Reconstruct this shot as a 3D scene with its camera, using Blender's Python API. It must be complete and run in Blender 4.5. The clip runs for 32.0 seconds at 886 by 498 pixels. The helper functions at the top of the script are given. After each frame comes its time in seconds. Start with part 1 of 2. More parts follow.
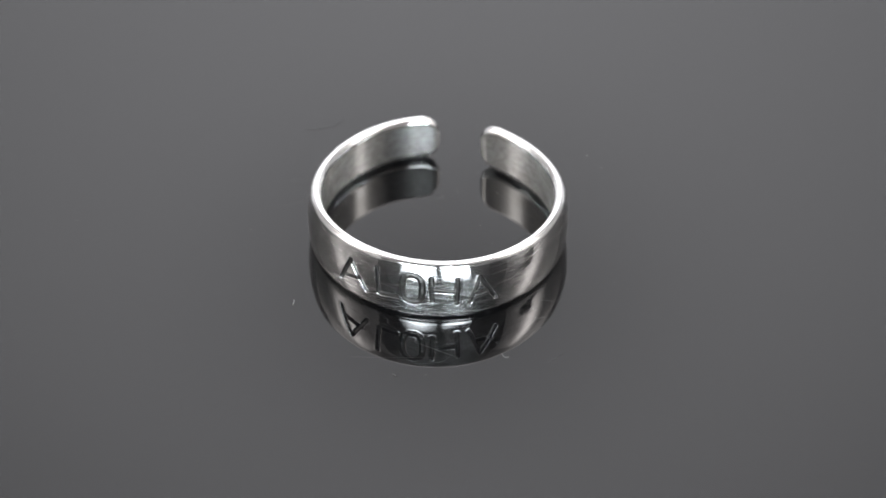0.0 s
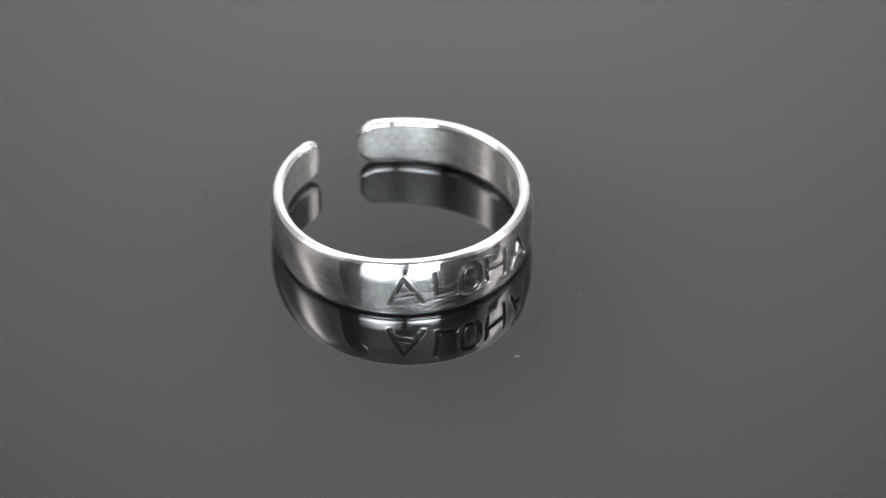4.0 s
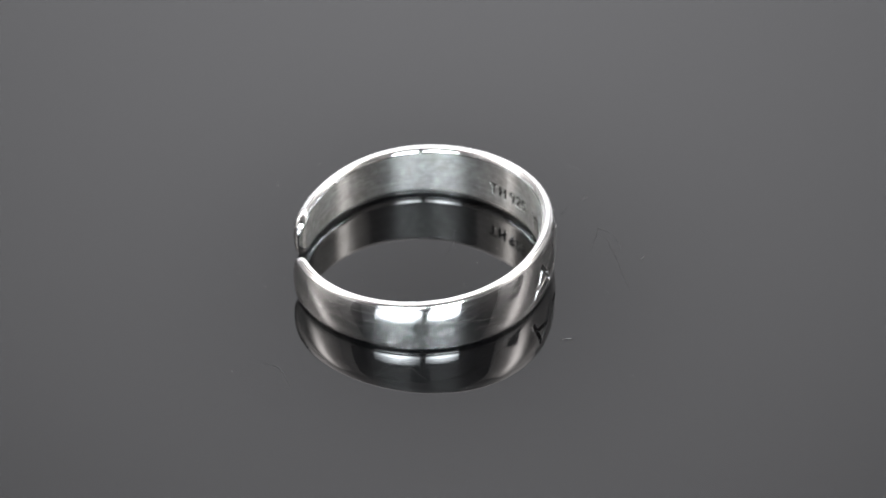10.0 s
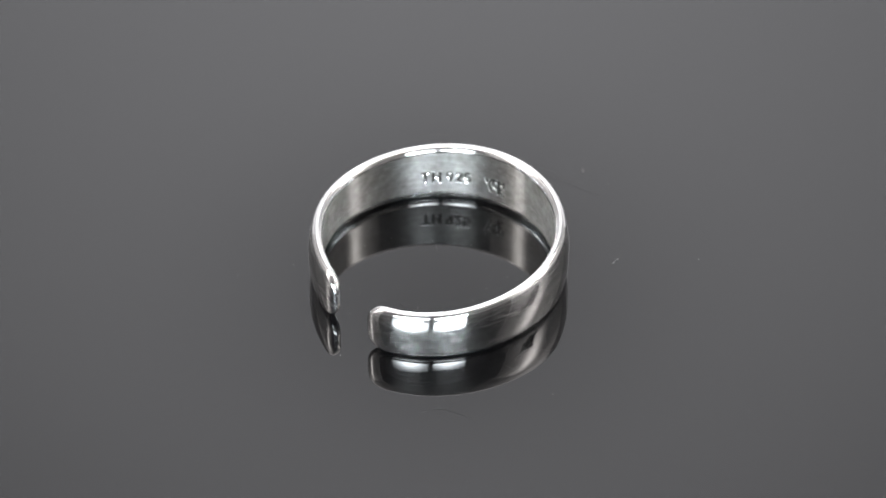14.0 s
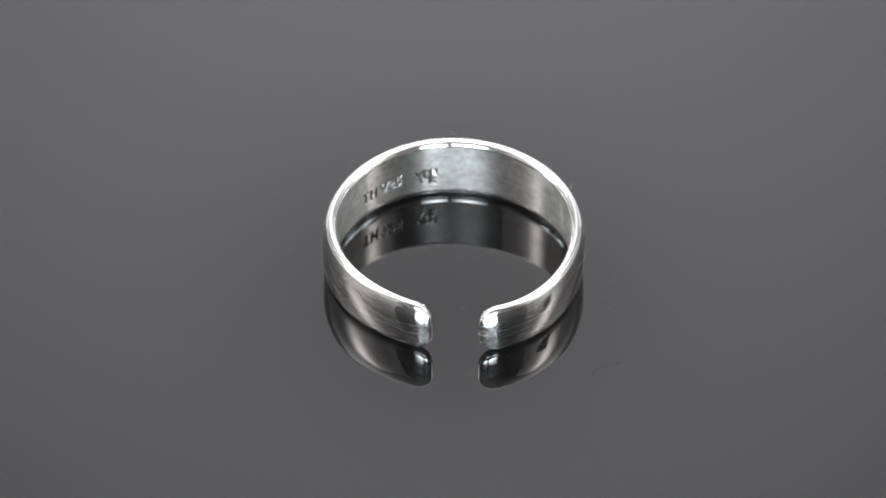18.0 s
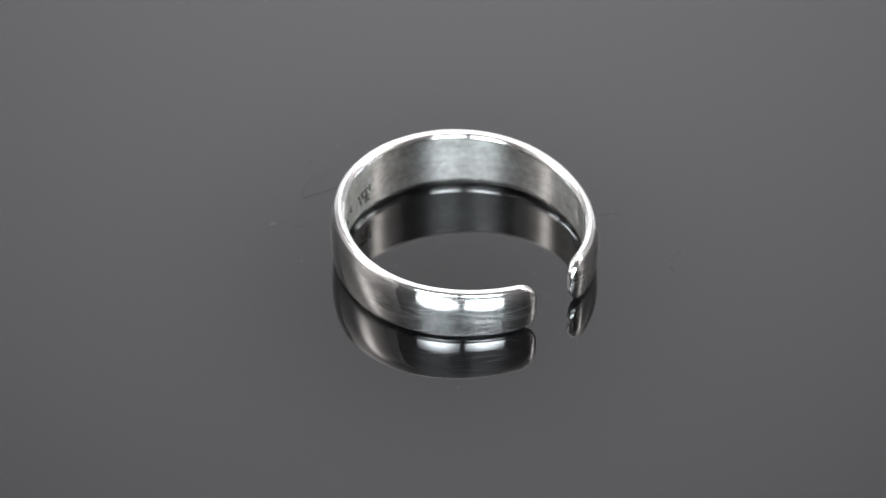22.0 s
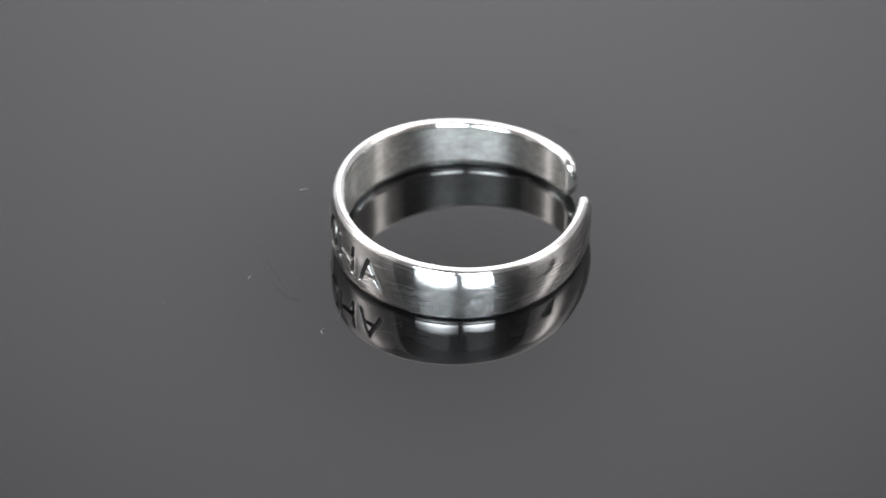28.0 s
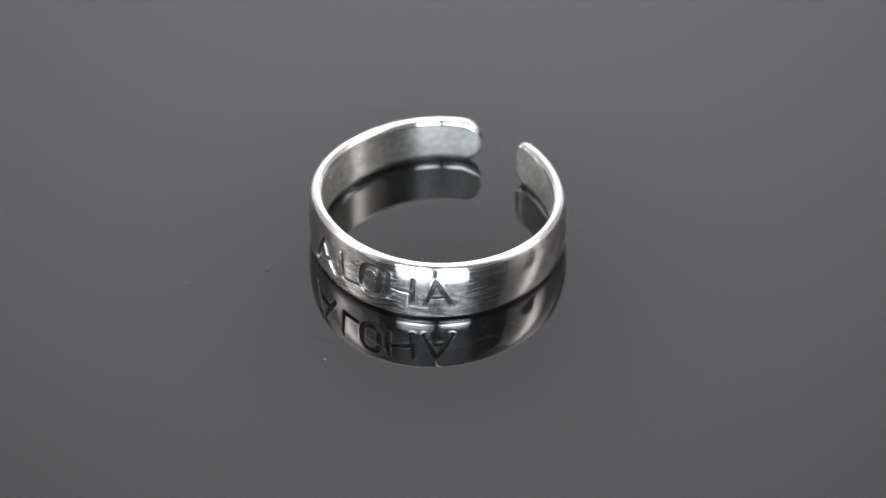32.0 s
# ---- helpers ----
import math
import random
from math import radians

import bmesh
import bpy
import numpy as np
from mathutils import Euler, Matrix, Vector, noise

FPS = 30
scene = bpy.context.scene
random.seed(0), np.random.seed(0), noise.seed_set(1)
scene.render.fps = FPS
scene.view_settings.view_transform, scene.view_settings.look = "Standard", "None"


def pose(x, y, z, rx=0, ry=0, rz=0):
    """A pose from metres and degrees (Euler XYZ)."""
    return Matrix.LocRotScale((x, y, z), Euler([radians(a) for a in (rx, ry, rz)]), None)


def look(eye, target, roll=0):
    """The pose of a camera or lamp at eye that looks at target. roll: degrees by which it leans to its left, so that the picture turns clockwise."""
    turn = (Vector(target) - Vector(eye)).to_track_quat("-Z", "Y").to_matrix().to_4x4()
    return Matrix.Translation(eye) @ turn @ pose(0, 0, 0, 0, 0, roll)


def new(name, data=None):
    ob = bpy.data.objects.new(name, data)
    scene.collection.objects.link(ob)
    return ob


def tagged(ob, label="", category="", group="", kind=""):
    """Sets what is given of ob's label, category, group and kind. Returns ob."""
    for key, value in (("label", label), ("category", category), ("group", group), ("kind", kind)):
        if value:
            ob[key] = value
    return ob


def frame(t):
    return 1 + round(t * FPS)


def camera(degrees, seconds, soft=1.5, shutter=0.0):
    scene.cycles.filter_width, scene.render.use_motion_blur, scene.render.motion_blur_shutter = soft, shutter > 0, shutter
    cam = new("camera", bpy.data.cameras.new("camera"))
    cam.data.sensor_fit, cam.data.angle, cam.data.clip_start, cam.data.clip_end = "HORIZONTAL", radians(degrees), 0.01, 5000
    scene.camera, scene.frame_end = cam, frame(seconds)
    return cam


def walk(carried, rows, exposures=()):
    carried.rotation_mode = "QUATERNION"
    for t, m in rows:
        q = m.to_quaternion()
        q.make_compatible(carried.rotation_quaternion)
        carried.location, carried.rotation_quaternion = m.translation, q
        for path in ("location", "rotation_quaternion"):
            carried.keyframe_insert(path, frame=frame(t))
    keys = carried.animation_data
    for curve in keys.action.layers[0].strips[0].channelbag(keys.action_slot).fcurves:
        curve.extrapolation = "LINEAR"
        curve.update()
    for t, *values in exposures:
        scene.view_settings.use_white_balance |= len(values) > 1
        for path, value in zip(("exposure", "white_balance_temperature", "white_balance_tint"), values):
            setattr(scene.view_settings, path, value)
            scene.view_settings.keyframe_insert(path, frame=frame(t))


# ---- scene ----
cam = camera(10.02, 32.0, soft=1.5)
EYE = (0.0, -0.25830, 0.21103)
AIM = (0.0, 0.0, 0.0)
cam.data.dof.use_dof = True
cam.data.dof.focus_distance = 0.3265
cam.data.dof.aperture_fstop = 36.0
walk(cam, [(0.0, look(EYE, AIM)), (32.0, look(EYE, AIM))], exposures=[(0.0, 0.0), (32.0, 0.0)])

# ring centre on the table (mm) and turn (degrees) against time
RING_ROWS = [
    (0.0, -0.37, 1.51, 79.2), (1.0, -0.94, 1.63, 89.8), (2.0, -1.59, 1.82, 100.3),
    (3.0, -2.29, 1.74, 110.8), (5.5, -3.00, 1.01, 137.5), (6.0, -2.98, 0.82, 143.2),
    (7.0, -2.83, 0.10, 154.2), (8.0, -2.50, -0.58, 164.5), (9.0, -1.99, -1.38, 175.3),
    (10.0, -1.32, -2.08, 184.7), (11.0, -0.81, -2.48, 195.5), (12.0, -0.58, -2.52, 205.6),
    (13.0, -0.47, -2.53, 216.4), (14.0, -0.34, -2.47, 227.9), (16.5, 0.30, -2.29, 254.9),
    (17.0, 0.43, -2.21, 260.2), (18.0, 0.75, -2.12, 270.4), (19.0, 1.01, -1.84, 280.4),
    (20.0, 1.13, -1.47, 291.6), (21.0, 1.25, -1.20, 303.1), (22.0, 1.40, -0.86, 314.6),
    (23.0, 1.46, -0.34, 326.5), (24.0, 1.47, 0.10, 336.8), (25.0, 1.50, 0.54, 346.0),
    (28.0, 1.23, 1.18, 376.5), (29.0, 1.00, 1.29, 387.3), (30.0, 0.63, 1.43, 398.0),
    (31.0, 0.21, 1.38, 408.8), (32.0, -0.33, 1.40, 419.9),
]

# ---------------------------------------------------------------- world
world = bpy.data.worlds.new("studio_dark")
scene.world = world
world.use_nodes = True
world.node_tree.nodes["Background"].inputs[0].default_value = (0.02, 0.02, 0.021, 1)
world.node_tree.nodes["Background"].inputs[1].default_value = 0.5


# ---------------------------------------------------------------- materials
def material(name):
    m = bpy.data.materials.new(name)
    m.use_nodes = True
    n = m.node_tree.nodes
    return m, n, m.node_tree.links, n["Principled BSDF"]


def plain(name, colour, rough=0.5, metal=0.0, grain=0.0, scale=400.0):
    m, n, l, b = material(name)
    b.inputs["Base Color"].default_value = (*colour, 1)
    b.inputs["Roughness"].default_value = rough
    b.inputs["Metallic"].default_value = metal
    if grain:
        t = n.new("ShaderNodeTexNoise")
        t.inputs["Scale"].default_value = scale
        r = n.new("ShaderNodeMapRange")
        r.inputs["To Min"].default_value, r.inputs["To Max"].default_value = rough - grain, rough + grain
        l.new(t.outputs["Fac"], r.inputs["Value"])
        l.new(r.outputs["Result"], b.inputs["Roughness"])
    return m


def number(n, l, op, *values):
    m = n.new("ShaderNodeMath")
    m.operation = op
    for i, v in enumerate(values):
        if isinstance(v, (int, float)):  # a plain number, else a socket
            m.inputs[i].default_value = v
        else:
            l.new(v, m.inputs[i])
    return m.outputs[0]


def bell(n, l, value, centre, width):
    """1 at the centre, falling off smoothly on both sides."""
    d = number(n, l, "DIVIDE", number(n, l, "SUBTRACT", value, centre), width)
    return number(n, l, "EXPONENT", number(n, l, "MULTIPLY", number(n, l, "MULTIPLY", d, d), -1.0))


def glow_cloth(name, colour, base, spots, slope=0.0):
    """Translucent diffuser cloth with its light painted into the emission: base radiance, lamp glows and darker
    (negative) spots as (strength, x, width_x, y, width_y) in the panel's own metres.
    """
    m, n, l, b = material(name)
    b.inputs["Base Color"].default_value = (0.2, 0.2, 0.2, 1)
    b.inputs["Roughness"].default_value = 0.9
    b.inputs["Emission Color"].default_value = (*colour, 1)
    c = n.new("ShaderNodeTexCoord")
    x = n.new("ShaderNodeSeparateXYZ")
    l.new(c.outputs["Object"], x.inputs[0])
    total = number(n, l, "ADD", base, number(n, l, "MULTIPLY", x.outputs[1], slope))
    for strength, cx, wx, cy, wy in spots:
        g = number(n, l, "MULTIPLY", bell(n, l, x.outputs[0], cx, wx), bell(n, l, x.outputs[1], cy, wy))
        total = number(n, l, "ADD", total, number(n, l, "MULTIPLY", g, strength))
    l.new(number(n, l, "MAXIMUM", total, 0.05), b.inputs["Emission Strength"])
    return m


def led_face(name, colour, strength):
    """Rows of small diodes behind a honeycomb sheet."""
    m, n, l, b = material(name)
    b.inputs["Base Color"].default_value = (0.3, 0.3, 0.3, 1)
    b.inputs["Emission Color"].default_value = (*colour, 1)
    c = n.new("ShaderNodeTexCoord")
    v = n.new("ShaderNodeTexVoronoi")
    v.inputs["Scale"].default_value = 150.0
    v.inputs["Randomness"].default_value = 0.15
    l.new(c.outputs["Object"], v.inputs["Vector"])
    r = n.new("ShaderNodeMapRange")
    r.inputs["From Max"].default_value = 0.6
    r.inputs["To Min"].default_value, r.inputs["To Max"].default_value = strength * 1.3, strength * 0.45
    l.new(v.outputs["Distance"], r.inputs["Value"])
    x = n.new("ShaderNodeSeparateXYZ")
    l.new(c.outputs["Object"], x.inputs[0])
    fall = number(n, l, "MULTIPLY", bell(n, l, x.outputs[0], 0.0, 0.08), bell(n, l, x.outputs[1], 0.0, 0.065))
    l.new(number(n, l, "MULTIPLY", r.outputs["Result"], fall), b.inputs["Emission Strength"])
    return m


def silver(name, colour, sharp, haze, share, scratch, brushed=0.0, uneven=0.3, patina=0.0, streak=0.18):
    """Polished silver: a mirror lobe and a weak hazy lobe from fine wear, with hairline scratches round the band."""
    m, n, l, b = material(name)
    n.remove(b)
    c = n.new("ShaderNodeTexCoord")
    mottle = n.new("ShaderNodeTexNoise")
    mottle.inputs["Scale"].default_value = 2200.0
    mottle.inputs["Detail"].default_value = 6.0
    l.new(c.outputs["Object"], mottle.inputs["Vector"])
    mp = n.new("ShaderNodeMapping")
    mp.inputs["Scale"].default_value = (200.0, 200.0, 15000.0)
    l.new(c.outputs["Object"], mp.inputs["Vector"])
    hair = n.new("ShaderNodeTexNoise")
    hair.inputs["Scale"].default_value = 1.0
    hair.inputs["Detail"].default_value = 4.0
    l.new(mp.outputs["Vector"], hair.inputs["Vector"])
    bump = n.new("ShaderNodeBump")
    bump.inputs["Strength"].default_value = scratch
    bump.inputs["Distance"].default_value = 0.00002
    l.new(hair.outputs["Fac"], bump.inputs["Height"])
    lobes = []
    for rough in (sharp, haze):
        g = n.new("ShaderNodeBsdfAnisotropic")
        g.inputs["Color"].default_value = (*colour, 1)
        g.inputs["Roughness"].default_value = rough
        lobes.append(g)
    l.new(bump.outputs["Normal"], lobes[1].inputs["Normal"])
    if brushed:
        round_way = n.new("ShaderNodeTangent")
        round_way.direction_type, round_way.axis = "RADIAL", "Z"
        lobes[1].inputs["Anisotropy"].default_value = brushed
        l.new(round_way.outputs[0], lobes[1].inputs["Tangent"])
    bump2 = n.new("ShaderNodeBump")
    bump2.inputs["Strength"].default_value = scratch * 0.6
    bump2.inputs["Distance"].default_value = 0.00002
    l.new(hair.outputs["Fac"], bump2.inputs["Height"])
    l.new(bump2.outputs["Normal"], lobes[0].inputs["Normal"])
    if patina:
        cloud = n.new("ShaderNodeTexNoise")
        cloud.inputs["Scale"].default_value = 1.0
        cloud.inputs["Detail"].default_value = 2.5
        cloud.inputs["Roughness"].default_value = 0.65
        lay = n.new("ShaderNodeMapping")
        lay.inputs["Scale"].default_value = (520.0, 520.0, 900.0)
        l.new(c.outputs["Object"], lay.inputs["Vector"])
        l.new(lay.outputs["Vector"], cloud.inputs["Vector"])
        ramp = n.new("ShaderNodeValToRGB")
        ramp.color_ramp.elements[0].position, ramp.color_ramp.elements[1].position = 0.30, 0.68
        ramp.color_ramp.elements[0].color = (colour[0] * (1 - patina), colour[1] * (1 - patina * 1.02), colour[2] * (1 - patina * 1.12), 1)
        ramp.color_ramp.elements[1].color = (*colour, 1)
        l.new(cloud.outputs["Fac"], ramp.inputs["Fac"])
        for g in lobes:
            l.new(ramp.outputs["Color"], g.inputs["Color"])
    r = n.new("ShaderNodeMapRange")
    r.inputs["From Min"].default_value, r.inputs["From Max"].default_value = 0.3, 0.7
    r.inputs["To Min"].default_value, r.inputs["To Max"].default_value = share * (1 - uneven), share * (1 + uneven)
    blend = number(n, l, "ADD", number(n, l, "MULTIPLY", mottle.outputs["Fac"], 1 - streak), number(n, l, "MULTIPLY", hair.outputs["Fac"], streak))
    l.new(blend, r.inputs["Value"])
    # hairline scratches, mostly round the band and some askew, in clusters
    place = n.new("ShaderNodeSeparateXYZ")
    l.new(c.outputs["Object"], place.inputs[0])
    arc = number(n, l, "MULTIPLY", number(n, l, "ARCTAN2", number(n, l, "MULTIPLY", place.outputs[1], -1.0), number(n, l, "MULTIPLY", place.outputs[0], -1.0)), 0.0086)
    lines = 0.0
    for turn, thin, spread, weight in ((1, 0.06, 3600, 1.0), (-2, 0.09, 6000, 0.5), (5, 0.05, 2700, 1.0), (-9, 0.03, 1900, 1.0), (14, 0.018, 1500, 0.3), (-33, 0.01, 1100, 0.2)):
        cs, sn = math.cos(radians(turn)), math.sin(radians(turn))
        along = number(n, l, "ADD", number(n, l, "MULTIPLY", arc, cs * 350), number(n, l, "MULTIPLY", place.outputs[2], sn * 350))
        across = number(n, l, "ADD", number(n, l, "MULTIPLY", arc, -sn * spread), number(n, l, "MULTIPLY", place.outputs[2], cs * spread))
        v = n.new("ShaderNodeCombineXYZ")
        l.new(along, v.inputs[0])
        l.new(number(n, l, "MULTIPLY", across, 0.7), v.inputs[1])
        v.inputs[2].default_value = turn * 3.7
        t = n.new("ShaderNodeTexVoronoi")
        t.voronoi_dimensions, t.feature = "1D", "DISTANCE_TO_EDGE"
        t.inputs["Scale"].default_value = 1.0
        l.new(across, t.inputs["W"])
        one = n.new("ShaderNodeMapRange")
        one.inputs["From Min"].default_value, one.inputs["From Max"].default_value = thin, thin * 0.5
        l.new(t.outputs["Distance"], one.inputs["Value"])
        gap = n.new("ShaderNodeTexNoise")
        gap.inputs["Scale"].default_value = 1.0
        gap.inputs["Detail"].default_value = 1.0
        l.new(v.outputs[0], gap.inputs["Vector"])
        length = n.new("ShaderNodeMapRange")
        length.inputs["From Min"].default_value, length.inputs["From Max"].default_value = 0.53, 0.58
        length.inputs["To Max"].default_value = weight
        l.new(gap.outputs["Fac"], length.inputs["Value"])
        lines = number(n, l, "MAXIMUM", lines, number(n, l, "MULTIPLY", one.outputs["Result"], length.outputs["Result"]))
    cluster = n.new("ShaderNodeTexNoise")
    cluster.inputs["Scale"].default_value = 260.0
    l.new(c.outputs["Object"], cluster.inputs["Vector"])
    where = n.new("ShaderNodeMapRange")
    where.inputs["From Min"].default_value, where.inputs["From Max"].default_value = 0.35, 0.6
    l.new(cluster.outputs["Fac"], where.inputs["Value"])
    worn = number(n, l, "MULTIPLY", number(n, l, "MULTIPLY", lines, where.outputs["Result"]), 0.24)
    mix = n.new("ShaderNodeMixShader")
    l.new(number(n, l, "ADD", r.outputs["Result"], worn), mix.inputs["Fac"])
    l.new(lobes[0].outputs[0], mix.inputs[1])
    l.new(lobes[1].outputs[0], mix.inputs[2])
    l.new(mix.outputs[0], n["Material Output"].inputs["Surface"])
    return m


SILVER = silver("polished_silver", (0.96, 0.947, 0.935), 0.035, 0.40, 0.125, 0.10, 0.68, 0.2)
INSIDE = silver("worn_silver", (0.95, 0.945, 0.93), 0.045, 0.46, 0.36, 0.04, 0.55, 0.28, 0.24, 0.25)
# silver darkened so the strokes' recess shade is put into their colour
STAMP_SHADE = silver("stamp_shade_silver", (0.19, 0.186, 0.18), 0.18, 0.45, 0.35, 0.4)
TARNISH = silver("tarnished_stamp", (0.07, 0.067, 0.063), 0.35, 0.55, 0.5, 0.4)
ACRYLIC = plain("black_acrylic", (0.003, 0.003, 0.0033), 0.015)
# the negative spot paints the dim halo that the plate mirrors round the ring
BACK_CLOTH = glow_cloth("back_diffuser_cloth", (0.985, 0.983, 1.025), 0.2, [(1.89, 0.0, 0.15, 0.0, 0.22), (-0.85, 0.0, 0.034, 0.053, 0.032)], -2.0)
# roof and side glows are painted in; no lamps stand behind the cloths
ROOF_CLOTH = glow_cloth("roof_diffuser_cloth", (1.03, 0.985, 0.99), 0.1, [(3.8, 0.0, 0.6, 0.15, 0.2)])
SIDE_CLOTH = glow_cloth("side_diffuser_cloth", (1.01, 0.965, 0.945), 0.16, [(9.0, -0.09, 0.055, 0.09, 0.15), (1.0, -0.16, 0.10, 0.0, 0.3), (1.6, 0.05, 0.25, 0.24, 0.11)])
# even glow standing in for light bounced around inside the tent
FRONT_CLOTH = glow_cloth("front_diffuser_cloth", (1.0, 0.98, 0.97), 0.24, [])
LED_FACE = led_face("led_panel_face", (0.85, 0.94, 1.0), 60.0)
BLACK_CLOTH = plain("black_cloth", (0.012, 0.012, 0.012), 0.9, 0, 0.05)
BLACK_PLASTIC = plain("black_plastic", (0.02, 0.02, 0.02), 0.4, 0, 0.08, 900)
ROD = plain("grey_metal_rod", (0.4, 0.4, 0.41), 0.35, 1.0)
ROOM_WALL = plain("pale_grey_paint", (0.55, 0.55, 0.555), 0.8, 0, 0.1, 30)
TABLE_TOP = plain("table_laminate", (0.08, 0.08, 0.082), 0.5, 0, 0.1, 60)
LINT = plain("pale_lint", (0.27, 0.265, 0.257), 0.8)
FAINT = plain("thin_fibre", (0.05, 0.05, 0.05), 0.7)
DARK_HAIR = plain("dark_fibre", (0.03, 0.025, 0.025), 0.5)


# ---------------------------------------------------------------- helpers
def mesh_from(name, verts, faces, mat, smooth=True):
    me = bpy.data.meshes.new(name)
    me.from_pydata([tuple(map(float, v)) for v in verts], [], [tuple(map(int, f)) for f in faces])
    me.materials.append(mat)
    if smooth:
        me.polygons.foreach_set("use_smooth", [True] * len(me.polygons))
    me.update()
    return me


def part(name, me, parent, label=""):
    ob = new(name, me)
    ob.parent = parent
    return tagged(ob, label) if label else ob


def box(name, size, mat, bevel=0.0):
    bm = bmesh.new()
    bmesh.ops.create_cube(bm, size=1.0)
    for v in bm.verts:
        v.co = Vector((v.co.x * size[0], v.co.y * size[1], v.co.z * size[2]))
    if bevel:
        bmesh.ops.bevel(bm, geom=bm.edges[:], offset=bevel, segments=3, affect="EDGES", profile=0.5)
    me = bpy.data.meshes.new(name)
    bm.to_mesh(me)
    bm.free()
    me.materials.append(mat)
    return me


# ---------------------------------------------------------------- the ring
MM = 0.001
R_OUT, H_MID, H_SWING, THICK = 8.675, 3.903, -0.503, 0.955
GAP_Q, GAP_P = 9.77, 10.19


def radius(u):
    return (R_OUT +0.088 * np.cos(2 * u) +0.123 * np.sin(2 * u) +0.024 * np.cos(3 * u) +0.056 * np.sin(3 * u)
            +0.022 * np.cos(4 * u) +0.054 * np.sin(4 * u))


def band_height(u):
    return H_MID + H_SWING * np.cos(u) +0.032 * np.cos(2 * u) -0.034 * np.sin(u) -0.070 * np.sin(2 * u)


def loop(rx, ry, cy, n=14, a0=0.0, a1=360.0, square=1.0):
    a = [radians(a0 + (a1 - a0) * k / n) for k in range(n + 1)]
    p = [(rx * math.copysign(abs(math.cos(t)) ** square, math.cos(t)), cy + ry * math.copysign(abs(math.sin(t)) ** square, math.sin(t))) for t in a]
    return [[p[k], p[k + 1]] for k in range(n)]


LETTERS = {
    "H": [[(-.42, 1), (-.42, 0)], [(.42, 1), (.42, 0)], [(-.42, .5), (.42, .5)]],
    "T": [[(-.45, 1), (.45, 1)], [(0, 1), (0, 0)]],
    "9": loop(.36, .26, .72) + [[(.36, .72), (.1, 0)]],
    "2": loop(.36, .27, .72, 6, 160, -30) + [[(.3, .58), (-.4, 0)], [(-.4, 0), (.42, 0)]],
    "5": [[(.36, 1), (-.3, 1)], [(-.3, 1), (-.33, .58)]] + loop(.38, .3, .3, 8, 130, -140),
    # an unreadable cluster of small bars
    "bars": [[(-.48, .9), (-.34, .62)], [(-.34, .62), (-.18, .95)], [(-.1, .98), (-.1, .6)], [(-.1, .98), (.08, .9)], [(.2, 1), (.2, .6)], [(.44, 1), (.46, .62)], [(.2, .82), (.45, .82)],
             [(-.3, .45), (-.2, .1)], [(-.1, .5), (.02, .42)], [(.14, .48), (.16, .02)], [(.16, .48), (.36, .36)], [(.2, .26), (.42, 0)]],
}


def stroke_distance(x, y, strokes):
    d = np.full(x.shape, 9.0)
    for (ax, ay), (bx, by) in strokes:
        vx, vy = bx - ax, by - ay
        s = np.clip(((x - ax) * vx + (y - ay) * vy) / (vx * vx + vy * vy), 0, 1)
        d = np.minimum(d, np.hypot(x - ax - s * vx, y - ay - s * vy))
    return d


def grain(x, y, size, seed):
    """Smooth random relief, -1 to 1, with lumps of that size."""
    table = np.random.RandomState(seed).uniform(-1, 1, (64, 64))
    gx, gy = x / size, y / size
    ix, iy = np.floor(gx).astype(int), np.floor(gy).astype(int)
    fx, fy = gx - ix, gy - iy
    fx, fy = fx * fx * (3 - 2 * fx), fy * fy * (3 - 2 * fy)
    a, b = table[ix % 64, iy % 64], table[(ix + 1) % 64, iy % 64]
    c, d = table[ix % 64, (iy + 1) % 64], table[(ix + 1) % 64, (iy + 1) % 64]
    return (a * (1 - fx) + b * fx) * (1 - fy) + (c * (1 - fx) + d * fx) * fy


def placed(letter, cx, base, width, height):
    return [[(cx + width * px, base + height * py) for px, py in s] for s in LETTERS[letter]]


# the stamped word: strokes as arc length from its middle and height, in mm, and half the stroke's width
WORD = [([[(-5.50, 1.12), (-4.54, 3.20)], [(-4.54, 3.20), (-3.22, 1.25)], [(-5.00, 1.77), (-3.66, 2.07)]], 0.145),
        ([[(-2.46, 3.47), (-2.30, 1.46)], [(-2.30, 1.46), (-1.06, 1.58)]], 0.14),
        (loop(0.68, 1.08, 2.44, 24, 0, 360, 0.75), 0.19),
        ([[(1.27, 3.37), (1.32, 1.56)], [(2.96, 3.28), (2.90, 1.29)], [(1.30, 2.50), (2.92, 2.27)]], 0.15),
        ([[(3.72, 1.23), (4.45, 3.20)], [(4.45, 3.20), (5.50, 1.23)], [(4.04, 1.99), (5.14, 2.05)]], 0.14)]
U_WORD = radians(180.0)
# hallmarks inside: sign, arc length, base height, width, height
MARKS = [("T", 0.03, 1.42, 0.52, 0.74), ("H", 0.78, 1.42, 0.52, 0.74), ("9", 1.64, 1.48, 0.46, 0.72), ("2", 2.22, 1.52, 0.46, 0.70), ("5", 2.80, 1.54, 0.46, 0.70),
         ("bars", 4.75, 1.12, 1.45, 1.15)]
U_MARKS = radians(228.5)
N_OUT, N_EDGE, N_IN = 121, 24, 61
EDGE_TOP, EDGE_LOW, ROLL, ROLL_FROM = 0.37, 0.66, 0.065, 0.22


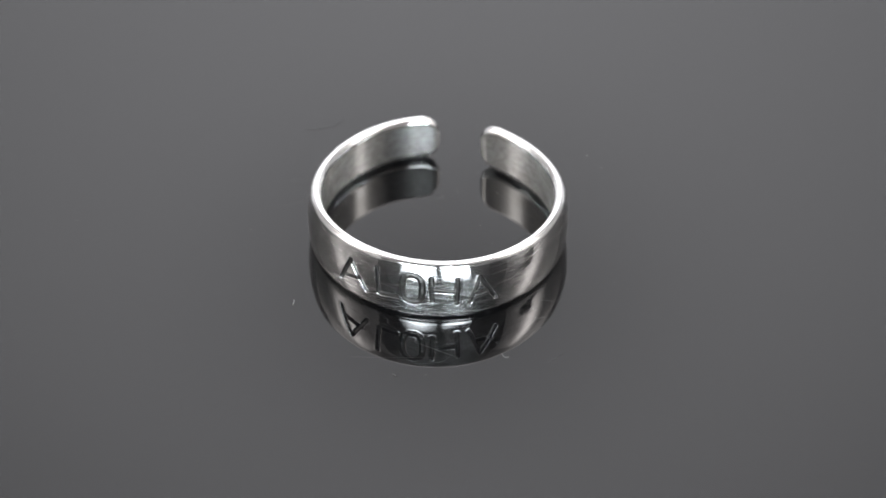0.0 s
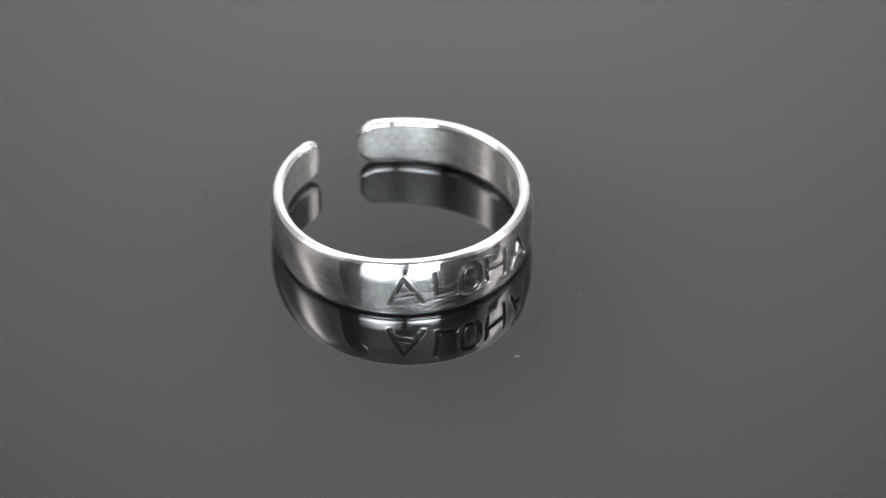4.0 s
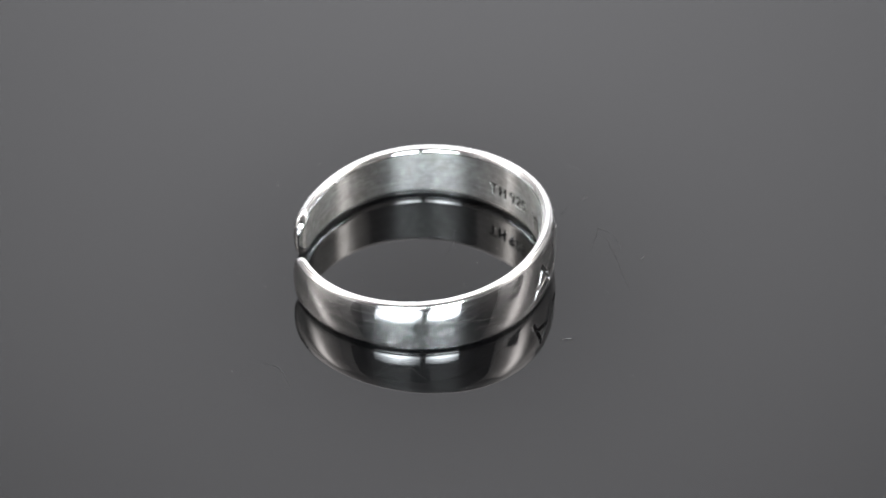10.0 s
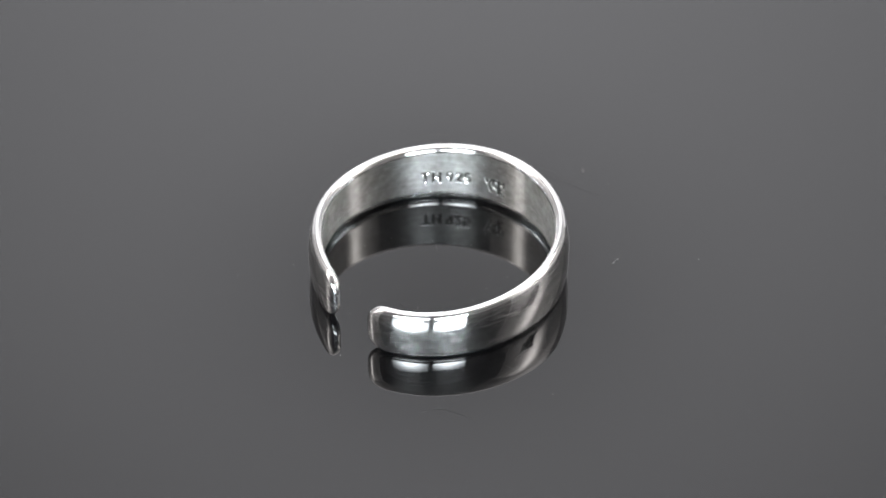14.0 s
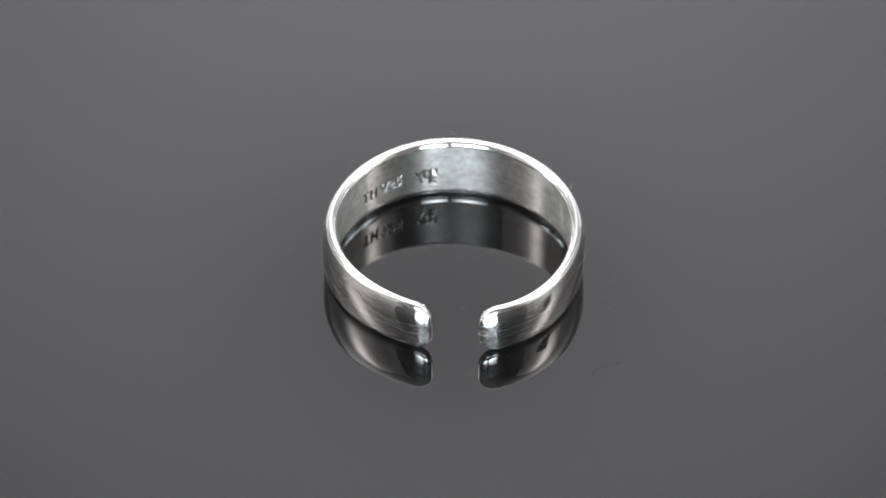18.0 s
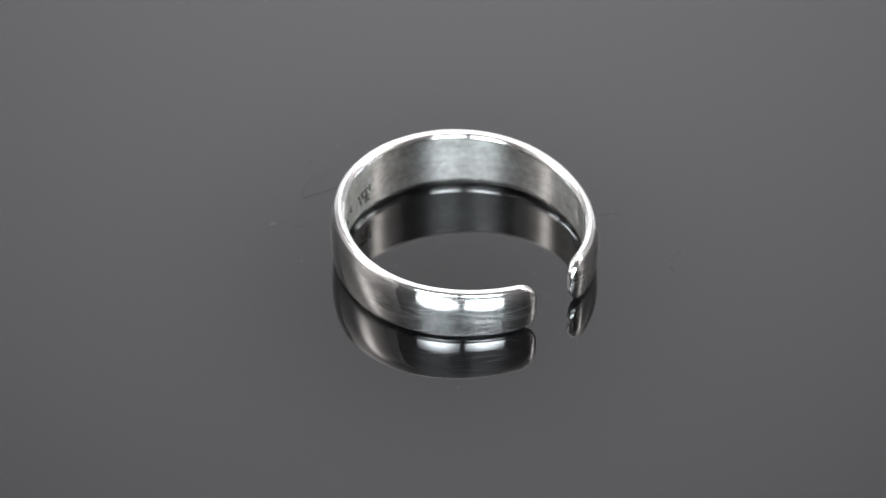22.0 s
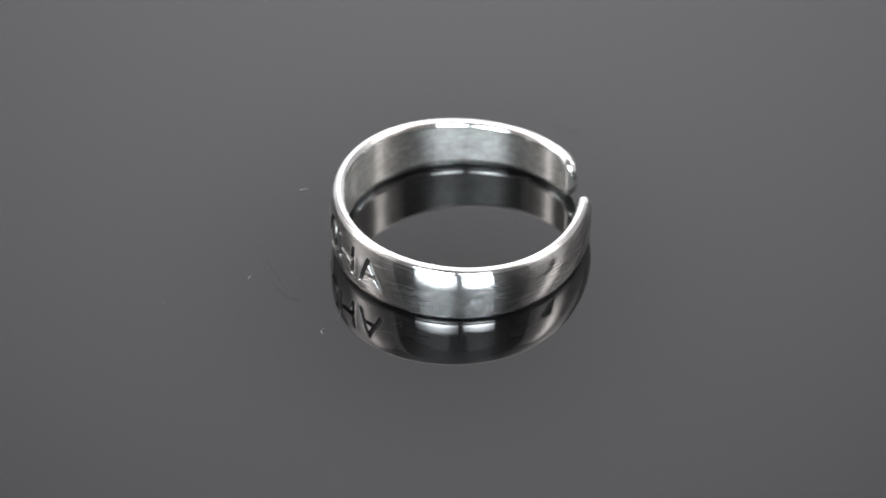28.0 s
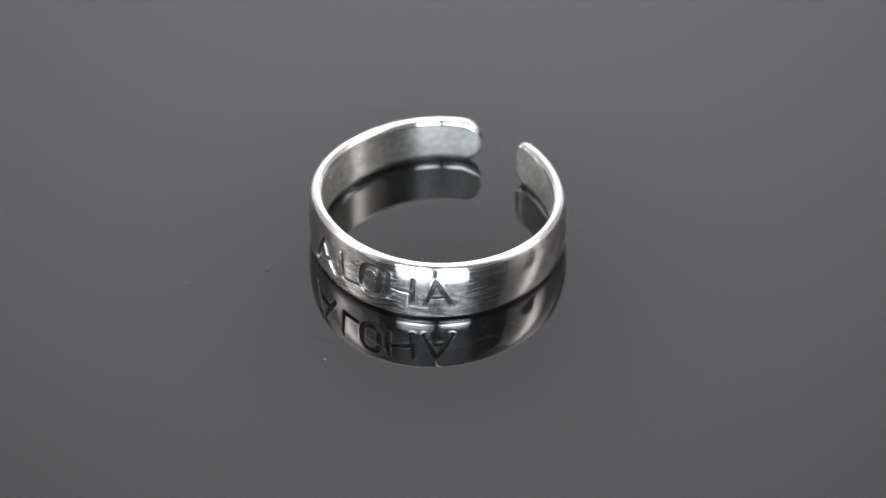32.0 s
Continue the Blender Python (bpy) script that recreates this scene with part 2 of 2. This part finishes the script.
def ring_surface():
    """Points of the band: a sweep of a domed cross-section, narrower towards the tips, with rounded ends. Returns points, and which stamped sign each lies in."""
    u0, u1 = radians(GAP_Q), 2 * math.pi - radians(GAP_P)
    arc = (u1 - u0) * R_OUT
    s = [0.0]
    while s[-1] < arc:
        a = s[-1]
        e = min(a, arc - a)
        mid = (a / arc * (u1 - u0) + u0 - U_WORD) * R_OUT
        s.append(a + (0.015 if e < 0.2 else 0.04 if e < 1.3 else 0.035 if -6.5 < mid < 8 else 0.1))
    s = np.array(s)
    s = s / s[-1] * arc
    u = u0 + s / R_OUT
    e = np.minimum(s, arc - s)
    rc, rt = 1.5, 0.75
    cut = np.where(e < rc, rc * (1 - np.maximum(0, 1 - np.maximum(0, (rc - e) / rc) ** 2.3) ** (1 / 2.3)), 0)
    pillow = 0.14 * np.clip(1 - e / 1.4, 0, 1) ** 2
    thin = np.where(e < rt, np.sqrt(np.maximum(0.0, rt ** 2 - (rt - e) ** 2)) / rt, 1)
    half = np.maximum(band_height(u) / 2 - cut, 0.2)
    mid = band_height(u) / 2
    vo = np.linspace(-1, 1, N_OUT)
    # flatter behind the word, rounder towards the tips; the upper part of the face rolls over more than the lower
    dome_r = 2.25 / np.sin(np.radians(13.5 + 4.5 * np.cos(u)))
    roll = ROLL * (0.8 + 0.3 * np.cos(u))
    D, W = [], []
    steps = np.linspace(0, 1, N_EDGE)[1:-1]
    for i in range(len(u)):
        top, low = EDGE_TOP * thin[i], EDGE_LOW * thin[i]
        h0 = half[i] - (top + low) / 2
        reach = max(h0 - ROLL_FROM * half[i], 0.0)
        # slope with which the face ends above and below, and the point of the edge ellipse that has it
        slope_top, slope_low = h0 / dome_r[i] + 2 * roll[i] * reach, h0 / dome_r[i]
        cap_top = THICK - h0 ** 2 / (2 * dome_r[i]) - roll[i] * reach ** 2
        cap_low = THICK - h0 ** 2 / (2 * dome_r[i])
        s_top, s_low = (math.atan(1.9 * sl * ed / cp) for sl, ed, cp in ((slope_top, top, cap_top), (slope_low, low, cap_low)))
        rise = top * (1 - math.sin(s_top)), low * (1 - math.sin(s_low))
        v = np.linspace(-half[i] + rise[1], half[i] - rise[0], N_OUT)
        d_out = dome_r[i] - np.sqrt(dome_r[i] ** 2 - v ** 2) + roll[i] * np.maximum(v - ROLL_FROM * half[i], 0) ** 2 + pillow[i]
        k_top, k_low = (s0 + (math.pi - s0) * steps for s0 in (s_top, s_low))
        top_d = d_out[-1] + (THICK - d_out[-1]) * (math.cos(s_top) - np.cos(k_top)) / (1 + math.cos(s_top))
        low_d = d_out[0] + (THICK - d_out[0]) * (math.cos(s_low) - np.cos(k_low)) / (1 + math.cos(s_low))
        top_v = v[-1] + top * (np.sin(k_top) - math.sin(s_top))
        low_v = v[0] - low * (np.sin(k_low) - math.sin(s_low))
        vi = np.linspace(v[-1] - top * math.sin(s_top), v[0] + low * math.sin(s_low), N_IN)
        d = np.concatenate([d_out, top_d, np.full_like(vi, THICK), low_d[::-1]])
        D.append(THICK * 0.55 + (d - THICK * 0.55) * thin[i])
        W.append(np.concatenate([v, top_v, vi, low_v[::-1]]) + mid[i])
    D, W = np.array(D), np.array(W)
    sign = np.full(D.shape, -1)
    outer, inner = slice(0, N_OUT), slice(N_OUT + N_EDGE - 2, N_OUT + N_EDGE - 2 + N_IN)
    A = (u[:, None] - U_WORD) * R_OUT + 0 * D
    rough = 0.014 * grain(A + 0.6 * W, W - 0.5 * A, 0.34, 3) + 0.011 * grain(A + 0.4 * W, W - 0.7 * A, 0.09, 5)
    # the face is slightly dented round the stamps
    near = np.clip(1.15 - np.abs(A[:, outer]) / 6.2, 0, 1)
    D[:, outer] += 0.016 * near * grain(A[:, outer] + 31, W[:, outer], 1.1, 11)
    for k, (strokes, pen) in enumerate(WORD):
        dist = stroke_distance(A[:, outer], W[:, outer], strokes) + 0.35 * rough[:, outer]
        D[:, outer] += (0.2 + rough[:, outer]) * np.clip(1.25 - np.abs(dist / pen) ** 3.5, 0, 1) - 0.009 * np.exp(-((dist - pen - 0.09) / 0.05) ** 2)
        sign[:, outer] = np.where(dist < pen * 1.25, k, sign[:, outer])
    A = -(u[:, None] - U_MARKS) * (R_OUT - THICK) + 0 * D
    for k, (letter, cx, base, width, height) in enumerate(MARKS):
        dist = stroke_distance(A[:, inner], W[:, inner], placed(letter, cx, base, width, height))
        D[:, inner] -= 0.06 * np.clip(1.25 - (dist / 0.09) ** 2, 0, 1)
        sign[:, inner] = np.where(dist < 0.105, len(WORD) + k, sign[:, inner])
    rad = radius(u)[:, None] - D
    V = np.stack([rad * np.cos(u)[:, None], rad * np.sin(u)[:, None], W - W.min()], -1) * MM
    return V, sign


def patch(name, V, normals, faces, mat):
    """A mesh of some faces of a larger surface, which keeps the smooth normals of the whole."""
    used, inverse = np.unique(np.concatenate([np.array(f) for f in faces]), return_inverse=True)
    out, at = [], 0
    for f in faces:
        out.append(tuple(int(q) for q in inverse[at:at + len(f)]))
        at += len(f)
    me = mesh_from(name, V[used], out, mat)
    me.normals_split_custom_set_from_vertices([tuple(map(float, q)) for q in normals[used]])
    return me


def build_ring():
    V, sign = ring_surface()
    n, m = sign.shape
    # normals from the neighbours on the sweep
    along = np.gradient(V, axis=0)
    across = np.roll(V, -1, 1) - np.roll(V, 1, 1)
    nor = np.cross(along, across)
    nor /= np.maximum(np.linalg.norm(nor, axis=2, keepdims=True), 1e-12)
    # at the very tips the surface faces along the sweep
    nor[0] = (V[0] - V[6]).mean(0) / np.linalg.norm((V[0] - V[6]).mean(0))
    nor[-1] = (V[-1] - V[-7]).mean(0) / np.linalg.norm((V[-1] - V[-7]).mean(0))
    P, N = V.reshape(-1, 3), nor.reshape(-1, 3)
    groups = {}
    for i in range(n - 1):
        for j in range(m):
            j2 = (j + 1) % m
            f = (i * m + j, (i + 1) * m + j, (i + 1) * m + j2, i * m + j2)
            k = sign[i, j]
            if not (k == sign[i + 1, j] == sign[i, j2] == sign[i + 1, j2]):
                k = -1
            groups.setdefault(int(k), []).append(f)
    top = tagged(new("toe_ring"), "polished silver open toe ring with stamped word, on black acrylic", "ring")
    inner = set(range(N_OUT + N_EDGE - 2, N_OUT + N_EDGE - 2 + N_IN))
    slots = [1 if f[0] % m in inner else 0 for f in groups[-1]] + [0, 0]
    groups[-1].append(tuple(range(m))[::-1])
    groups[-1].append(tuple(range((n - 1) * m, n * m)))
    band = part("band", patch("band", P, N, groups[-1], SILVER), top)
    band.data.materials.append(INSIDE)
    band.data.polygons.foreach_set("material_index", slots)
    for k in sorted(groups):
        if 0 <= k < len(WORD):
            part("stamped_letter", patch("stamped_letter", P, N, groups[k], STAMP_SHADE), band, "letter stamped into the silver band")
        elif k >= len(WORD):
            part("hallmark", patch("hallmark", P, N, groups[k], TARNISH), band, "tarnished hallmark stamped inside the band")
    return top


toe_ring = build_ring()

# ---------------------------------------------------------------- table and studio
turntable = tagged(new("turntable"), "round glossy black acrylic turntable plate", "turntable")
bm = bmesh.new()
bmesh.ops.create_cone(bm, cap_ends=True, segments=128, radius1=0.16, radius2=0.16, depth=0.005)
me = bpy.data.meshes.new("plate")
bm.to_mesh(me); bm.free()
me.materials.append(ACRYLIC)
part("plate", me, turntable).location = (0, 0, -0.0025)
base = part("base", box("base", (0.2, 0.2, 0.03), BLACK_PLASTIC, 0.004), turntable)
base.location = (0, 0, -0.0202)

floor = tagged(new("floor", box("floor", (2.1, 2.1, 0.05), TABLE_TOP)), kind="structure")
floor.location = (0, 0, -0.0605)
# unseen room added round the tent, kept close so its walls return more light
for nm, loc, size in (("wall_north", (0, 1.02, 0.5), (2, 0.05, 1.1)), ("wall_south", (0, -1.02, 0.5), (2, 0.05, 1.1)),
                      ("wall_east", (1.02, 0, 0.5), (0.05, 2.1, 1.1)), ("wall_west", (-1.02, 0, 0.5), (0.05, 2.1, 1.1)), ("ceiling", (0, 0, 1.08), (2.1, 2.1, 0.05))):
    w = tagged(new(nm, box(nm, size, ROOM_WALL)), kind="structure")
    w.location = loc

# light tent: back, roof and side cloths on a rod frame, open at the front
TX, TY0, TY1, TZ0, TZ1 = 0.40, -0.20, 0.40, -0.035, 0.60
tent = tagged(new("light_tent"), "white cloth light tent with painted-in glow, open in front", "light tent")


def cloth(name, m, w, h, mat):
    ob = part(name, box(name, (w, h, 0.002), mat), tent)
    ob.matrix_basis = m


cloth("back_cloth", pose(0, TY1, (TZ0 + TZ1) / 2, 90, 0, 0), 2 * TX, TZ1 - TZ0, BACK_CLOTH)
cloth("roof_cloth", pose(0, (TY0 + TY1) / 2, TZ1, 0, 0, 0), 2 * TX, TY1 - TY0, ROOF_CLOTH)
for sx in (-1, 1):
    cloth("side_cloth", pose(sx * TX, (TY0 + TY1) / 2, (TZ0 + TZ1) / 2, 90, 0, 90), TY1 - TY0, TZ1 - TZ0, SIDE_CLOTH)


def front_cloth(x0, x1, z1, r):
    """Front cloth with a round-cornered opening from x0 to x1 and up to z1."""
    hole = []
    for cx, cz, a0 in ((x1 - r, TZ0 + 0.02 + r, -90), (x1 - r, z1 - r, 0), (x0 + r, z1 - r, 90), (x0 + r, TZ0 + 0.02 + r, 180)):
        hole += [(cx + r * math.cos(radians(a0 + 10 * k)), cz + r * math.sin(radians(a0 + 10 * k))) for k in range(10)]
    rim = []
    mx, mz = (x0 + x1) / 2, (TZ0 + z1) / 2
    for x, z in hole:
        dx, dz = x - mx, z - mz
        k = min(((TX if dx > 0 else -TX) - mx) / dx if abs(dx) > 1e-6 else 9, ((TZ1 if dz > 0 else TZ0) - mz) / dz if abs(dz) > 1e-6 else 9)
        rim.append((mx + dx * k, mz + dz * k))
    verts = [(x, y, z) for y in (TY0 - 0.001, TY0 + 0.001) for p in (hole, rim) for x, z in p]
    n, faces = len(hole), []
    for i in range(n):
        j = (i + 1) % n
        faces += [(i, j, n + j, n + i), (2 * n + j, 2 * n + i, 3 * n + i, 3 * n + j), (j, i, 2 * n + i, 2 * n + j), (n + i, n + j, 3 * n + j, 3 * n + i)]
    part("front_cloth", mesh_from("front_cloth", verts, faces, FRONT_CLOTH, False), tent)


front_cloth(-0.265, 0.36, 0.57, 0.14)


def rod(parent, p, q, r, mat, name="rod"):
    p, q = Vector(p), Vector(q)
    bm = bmesh.new()
    bmesh.ops.create_cone(bm, cap_ends=True, segments=12, radius1=r, radius2=r, depth=(q - p).length)
    bm.transform(Matrix.Translation((p + q) / 2) @ (q - p).to_track_quat("Z", "Y").to_matrix().to_4x4())
    me = bpy.data.meshes.new(name)
    bm.to_mesh(me)
    bm.free()
    me.materials.append(mat)
    return part(name, me, parent)


for sx in (-1, 1):
    x = sx * (TX + 0.007)
    for y in (TY0, TY1 + 0.007):
        rod(tent, (x, y, TZ0), (x, y, TZ1 + 0.007), 0.004, BLACK_PLASTIC, "upright")
    rod(tent, (x, TY0, TZ1 + 0.007), (x, TY1 + 0.007, TZ1 + 0.007), 0.004, BLACK_PLASTIC)
for y in (TY0, TY1 + 0.007):
    rod(tent, (-TX - 0.007, y, TZ1 + 0.007), (TX + 0.007, y, TZ1 + 0.007), 0.004, BLACK_PLASTIC)


def led_panel(m, w, h):
    """A flat diode panel on a pole with a round foot."""
    top = tagged(new("led_panel"), "cool white led panel on a thin black stand", "lamp", "led panels beside the camera")
    eye = m.translation
    face = part("face", box("face", (w, h, 0.002), LED_FACE), top)
    face.matrix_basis = m @ pose(0, 0, -0.001)
    part("housing", box("housing", (w + 0.012, h + 0.012, 0.02), BLACK_PLASTIC, 0.003), top).matrix_basis = m @ pose(0, 0, 0.0111)
    foot = Vector((eye.x, eye.y - 0.03, -0.0355))
    rod(top, foot + Vector((0, 0, 0.008)), (eye.x, eye.y - 0.02, eye.z), 0.005, BLACK_PLASTIC, "pole")
    rod(top, foot, foot + Vector((0, 0, 0.008)), 0.05, BLACK_PLASTIC, "foot")
    return top


led_panel(look((-0.122, -0.38, 0.125), (0, 0, 0.03)), 0.235, 0.20)
led_panel(look((0.102, -0.38, 0.114), (0, 0, 0.03)), 0.175, 0.175)

# the film camera behind its own viewpoint, on a tripod
rig = tagged(new("film_camera"), "black film camera on a black tripod facing the turntable", "camera")
m = look((-0.012, -0.345, 0.294), (0, 0, 0))
part("camera_body", box("camera_body", (0.09, 0.15, 0.06), BLACK_PLASTIC, 0.008), rig).matrix_basis = m
rod(rig, (0, -0.36, 0.245), (0, -0.36, -0.0355), 0.012, BLACK_PLASTIC, "column")
for a in (90, 210, 330):
    rod(rig, (0, -0.36, 0.06), (0.10 * math.cos(radians(a + 180)), -0.36 + 0.10 * math.sin(radians(a + 180)), -0.033), 0.006, BLACK_PLASTIC, "leg")

# dark box on a short post, added for the dark shape mirrored in the ring
control = tagged(new("dark_box"), "small black box on a thin post", "control box")
part("case", box("case", (0.03, 0.048, 0.10), BLACK_PLASTIC, 0.004), control).location = (0.30, -0.036, 0.150)
part("bracket", box("bracket", (0.02, 0.02, 0.03), BLACK_PLASTIC, 0.003), control).location = (0.30, -0.0698, 0.183)
rod(control, (0.30, -0.036, -0.0275), (0.30, -0.036, 0.101), 0.003, BLACK_PLASTIC, "post")
rod(control, (0.30, -0.036, -0.0355), (0.30, -0.036, -0.0275), 0.03, BLACK_PLASTIC, "foot")

# ---------------------------------------------------------------- lint and dust on the plate
def fibre_mesh(name, points, r, mat):
    """A thin tapered tube through the points (mm on the plate), a little off the surface in the middle."""
    p = [Vector((x, y, 0.0)) for x, y in points]
    fine = []
    for i in range(len(p) - 1):
        a, b, c, d = p[max(i - 1, 0)], p[i], p[i + 1], p[min(i + 2, len(p) - 1)]
        for k in range(6):
            t = k / 6
            fine.append(0.5 * ((2 * b) + (c - a) * t + (2 * a - 5 * b + 4 * c - d) * t * t + (3 * b - a - 3 * c + d) * t ** 3))
    fine.append(p[-1])
    verts, faces = [], []
    for i, q in enumerate(fine):
        way = (fine[min(i + 1, len(fine) - 1)] - fine[max(i - 1, 0)]).normalized()
        side = Vector((-way.y, way.x, 0))
        w = r * (0.45 + 0.55 * math.sin(math.pi * (i + 0.5) / len(fine)))
        for k in range(5):
            a = 2 * math.pi * k / 5
            verts.append((q + side * (w * math.cos(a)) + Vector((0, 0, r + w * math.sin(a)))) * MM)
    for i in range(len(fine) - 1):
        for k in range(5):
            faces.append((i * 5 + k, i * 5 + (k + 1) % 5, i * 5 + 5 + (k + 1) % 5, i * 5 + 5 + k))
    faces.append(tuple(range(5))[::-1])
    faces.append(tuple(range(len(verts) - 5, len(verts))))
    return mesh_from(name, verts, faces, mat)


loose = []


def fibre(name, label, category, points, r, mat):
    loose.append(tagged(new(name, fibre_mesh(name, points, r, mat)), label, category))


WHITE = "short pale lint fibre lying on the black acrylic plate"
DARK = "fine dark hair lying on the black acrylic plate"
fibre("lint_fibre", WHITE, "lint", [(-8.39, 7.91), (-8.71, 7.86), (-9.0, 7.88)], 0.025, LINT)
fibre("lint_fibre", "curled pale lint fibre lying on the black acrylic plate", "lint", [(-11.14, -6.35), (-11.42, -6.5), (-11.5, -6.72), (-11.33, -6.9)], 0.012, LINT)
fibre("lint_fibre", WHITE, "lint", [(-14.4, 0.15), (-14.56, -0.03), (-14.62, -0.17)], 0.021, LINT)
fibre("hair", "long curved pale hair lying on the black acrylic plate", "hair", [(11.03, 8.62), (10.35, 8.91), (9.92, 9.3), (9.64, 10.15), (9.37, 11.07)], 0.011, FAINT)
fibre("hair", DARK, "hair", [(4.03, 0.29), (3.99, 0.6), (4.03, 0.91)], 0.013, DARK_HAIR)
fibre("hair", DARK, "hair", [(7.28, 1.6), (7.81, 1.42), (8.16, 1.53)], 0.007, FAINT)
fibre("hair", DARK, "hair", [(-13.18, -0.89), (-12.97, -2.03), (-12.57, -2.83), (-11.71, -3.28)], 0.007, FAINT)
fibre("hair", DARK, "hair", [(-11.53, -9.38), (-10.93, -9.91), (-10.26, -10.28)], 0.007, FAINT)
fibre("hair", DARK, "hair", [(-2.35, -3.62), (-2.29, -2.69), (-2.02, -1.97), (-1.43, -1.38)], 0.007, FAINT)
fibre("hair", DARK, "hair", [(3.96, 10.4), (3.65, 10.43), (3.48, 10.1)], 0.007, FAINT)
fibre("lint_fibre", "thin straight pale fibre lying on the black acrylic plate", "lint", [(-11.2, -1.0), (-12.04, -3.51)], 0.012, FAINT)
fibre("hair", "thin straight dark hair lying on the black acrylic plate", "hair", [(-13.28, 3.14), (-12.82, 0.2), (-12.3, -2.2)], 0.006, DARK_HAIR)
fibre("lint_fibre", "thin straight pale fibre lying on the black acrylic plate", "lint", [(-9.6, -4.9), (-10.2, -5.9)], 0.012, FAINT)

fibre("lint_fibre", "thin bent pale fibre lying on the black acrylic plate", "lint", [(3.84, 10.3), (3.05, 9.53), (2.17, 9.42), (1.17, 9.22)], 0.007, FAINT)
for way in ([(2.06, 9.0), (1.47, 9.94), (0.69, 11.11)], [(4.03, 9.08), (3.96, 10.2), (3.88, 11.22)], [(2.35, 9.3), (1.64, 9.05)],
            [(-8.32, -7.45), (-7.37, -7.95), (-6.98, -8.56)], [(-5.42, -7.9), (-5.37, -8.3), (-5.31, -9.18)], [(-7.17, -7.39), (-6.51, -7.24), (-5.91, -7.17)]):
    fibre("lint_fibre", WHITE, "lint", way, 0.005, FAINT)


def dust_specks():
    """Tiny grains scattered on the plate, thicker near the ring."""
    rng = random.Random(7)
    verts, faces = [], []
    for i in range(215):
        a, d = rng.uniform(0, 2 * math.pi), abs(rng.gauss(0, 1))
        d = 3 + 5.5 * d if i < 200 else rng.uniform(10, 26)
        r = rng.choice((0.010, 0.012, 0.015, 0.02)) * (1.35 if rng.random() < 0.1 else 1)
        c = Vector((d * math.cos(a), d * math.sin(a), r * 0.7))
        k = len(verts)
        for q in ((1, 0, 0), (0, 1, 0), (-1, 0, 0), (0, -1, 0), (0, 0, 1), (0, 0, -0.7)):
            verts.append((c + Vector(q) * r * rng.uniform(0.7, 1.3)) * MM)
        faces += [(k, k + 1, k + 4), (k + 1, k + 2, k + 4), (k + 2, k + 3, k + 4), (k + 3, k, k + 4),
                  (k + 1, k, k + 5), (k + 2, k + 1, k + 5), (k + 3, k + 2, k + 5), (k, k + 3, k + 5)]
    return tagged(new("dust", mesh_from("dust", verts, faces, LINT)), "tiny pale dust grains scattered on the black plate", "dust", kind="stuff")


loose.append(dust_specks())


def motions():
    rows = [(t, pose(x * MM, y * MM, 0, 0, 0, a)) for t, x, y, a in RING_ROWS]
    for ob in (toe_ring, turntable, *loose):
        walk(ob, rows)


motions()
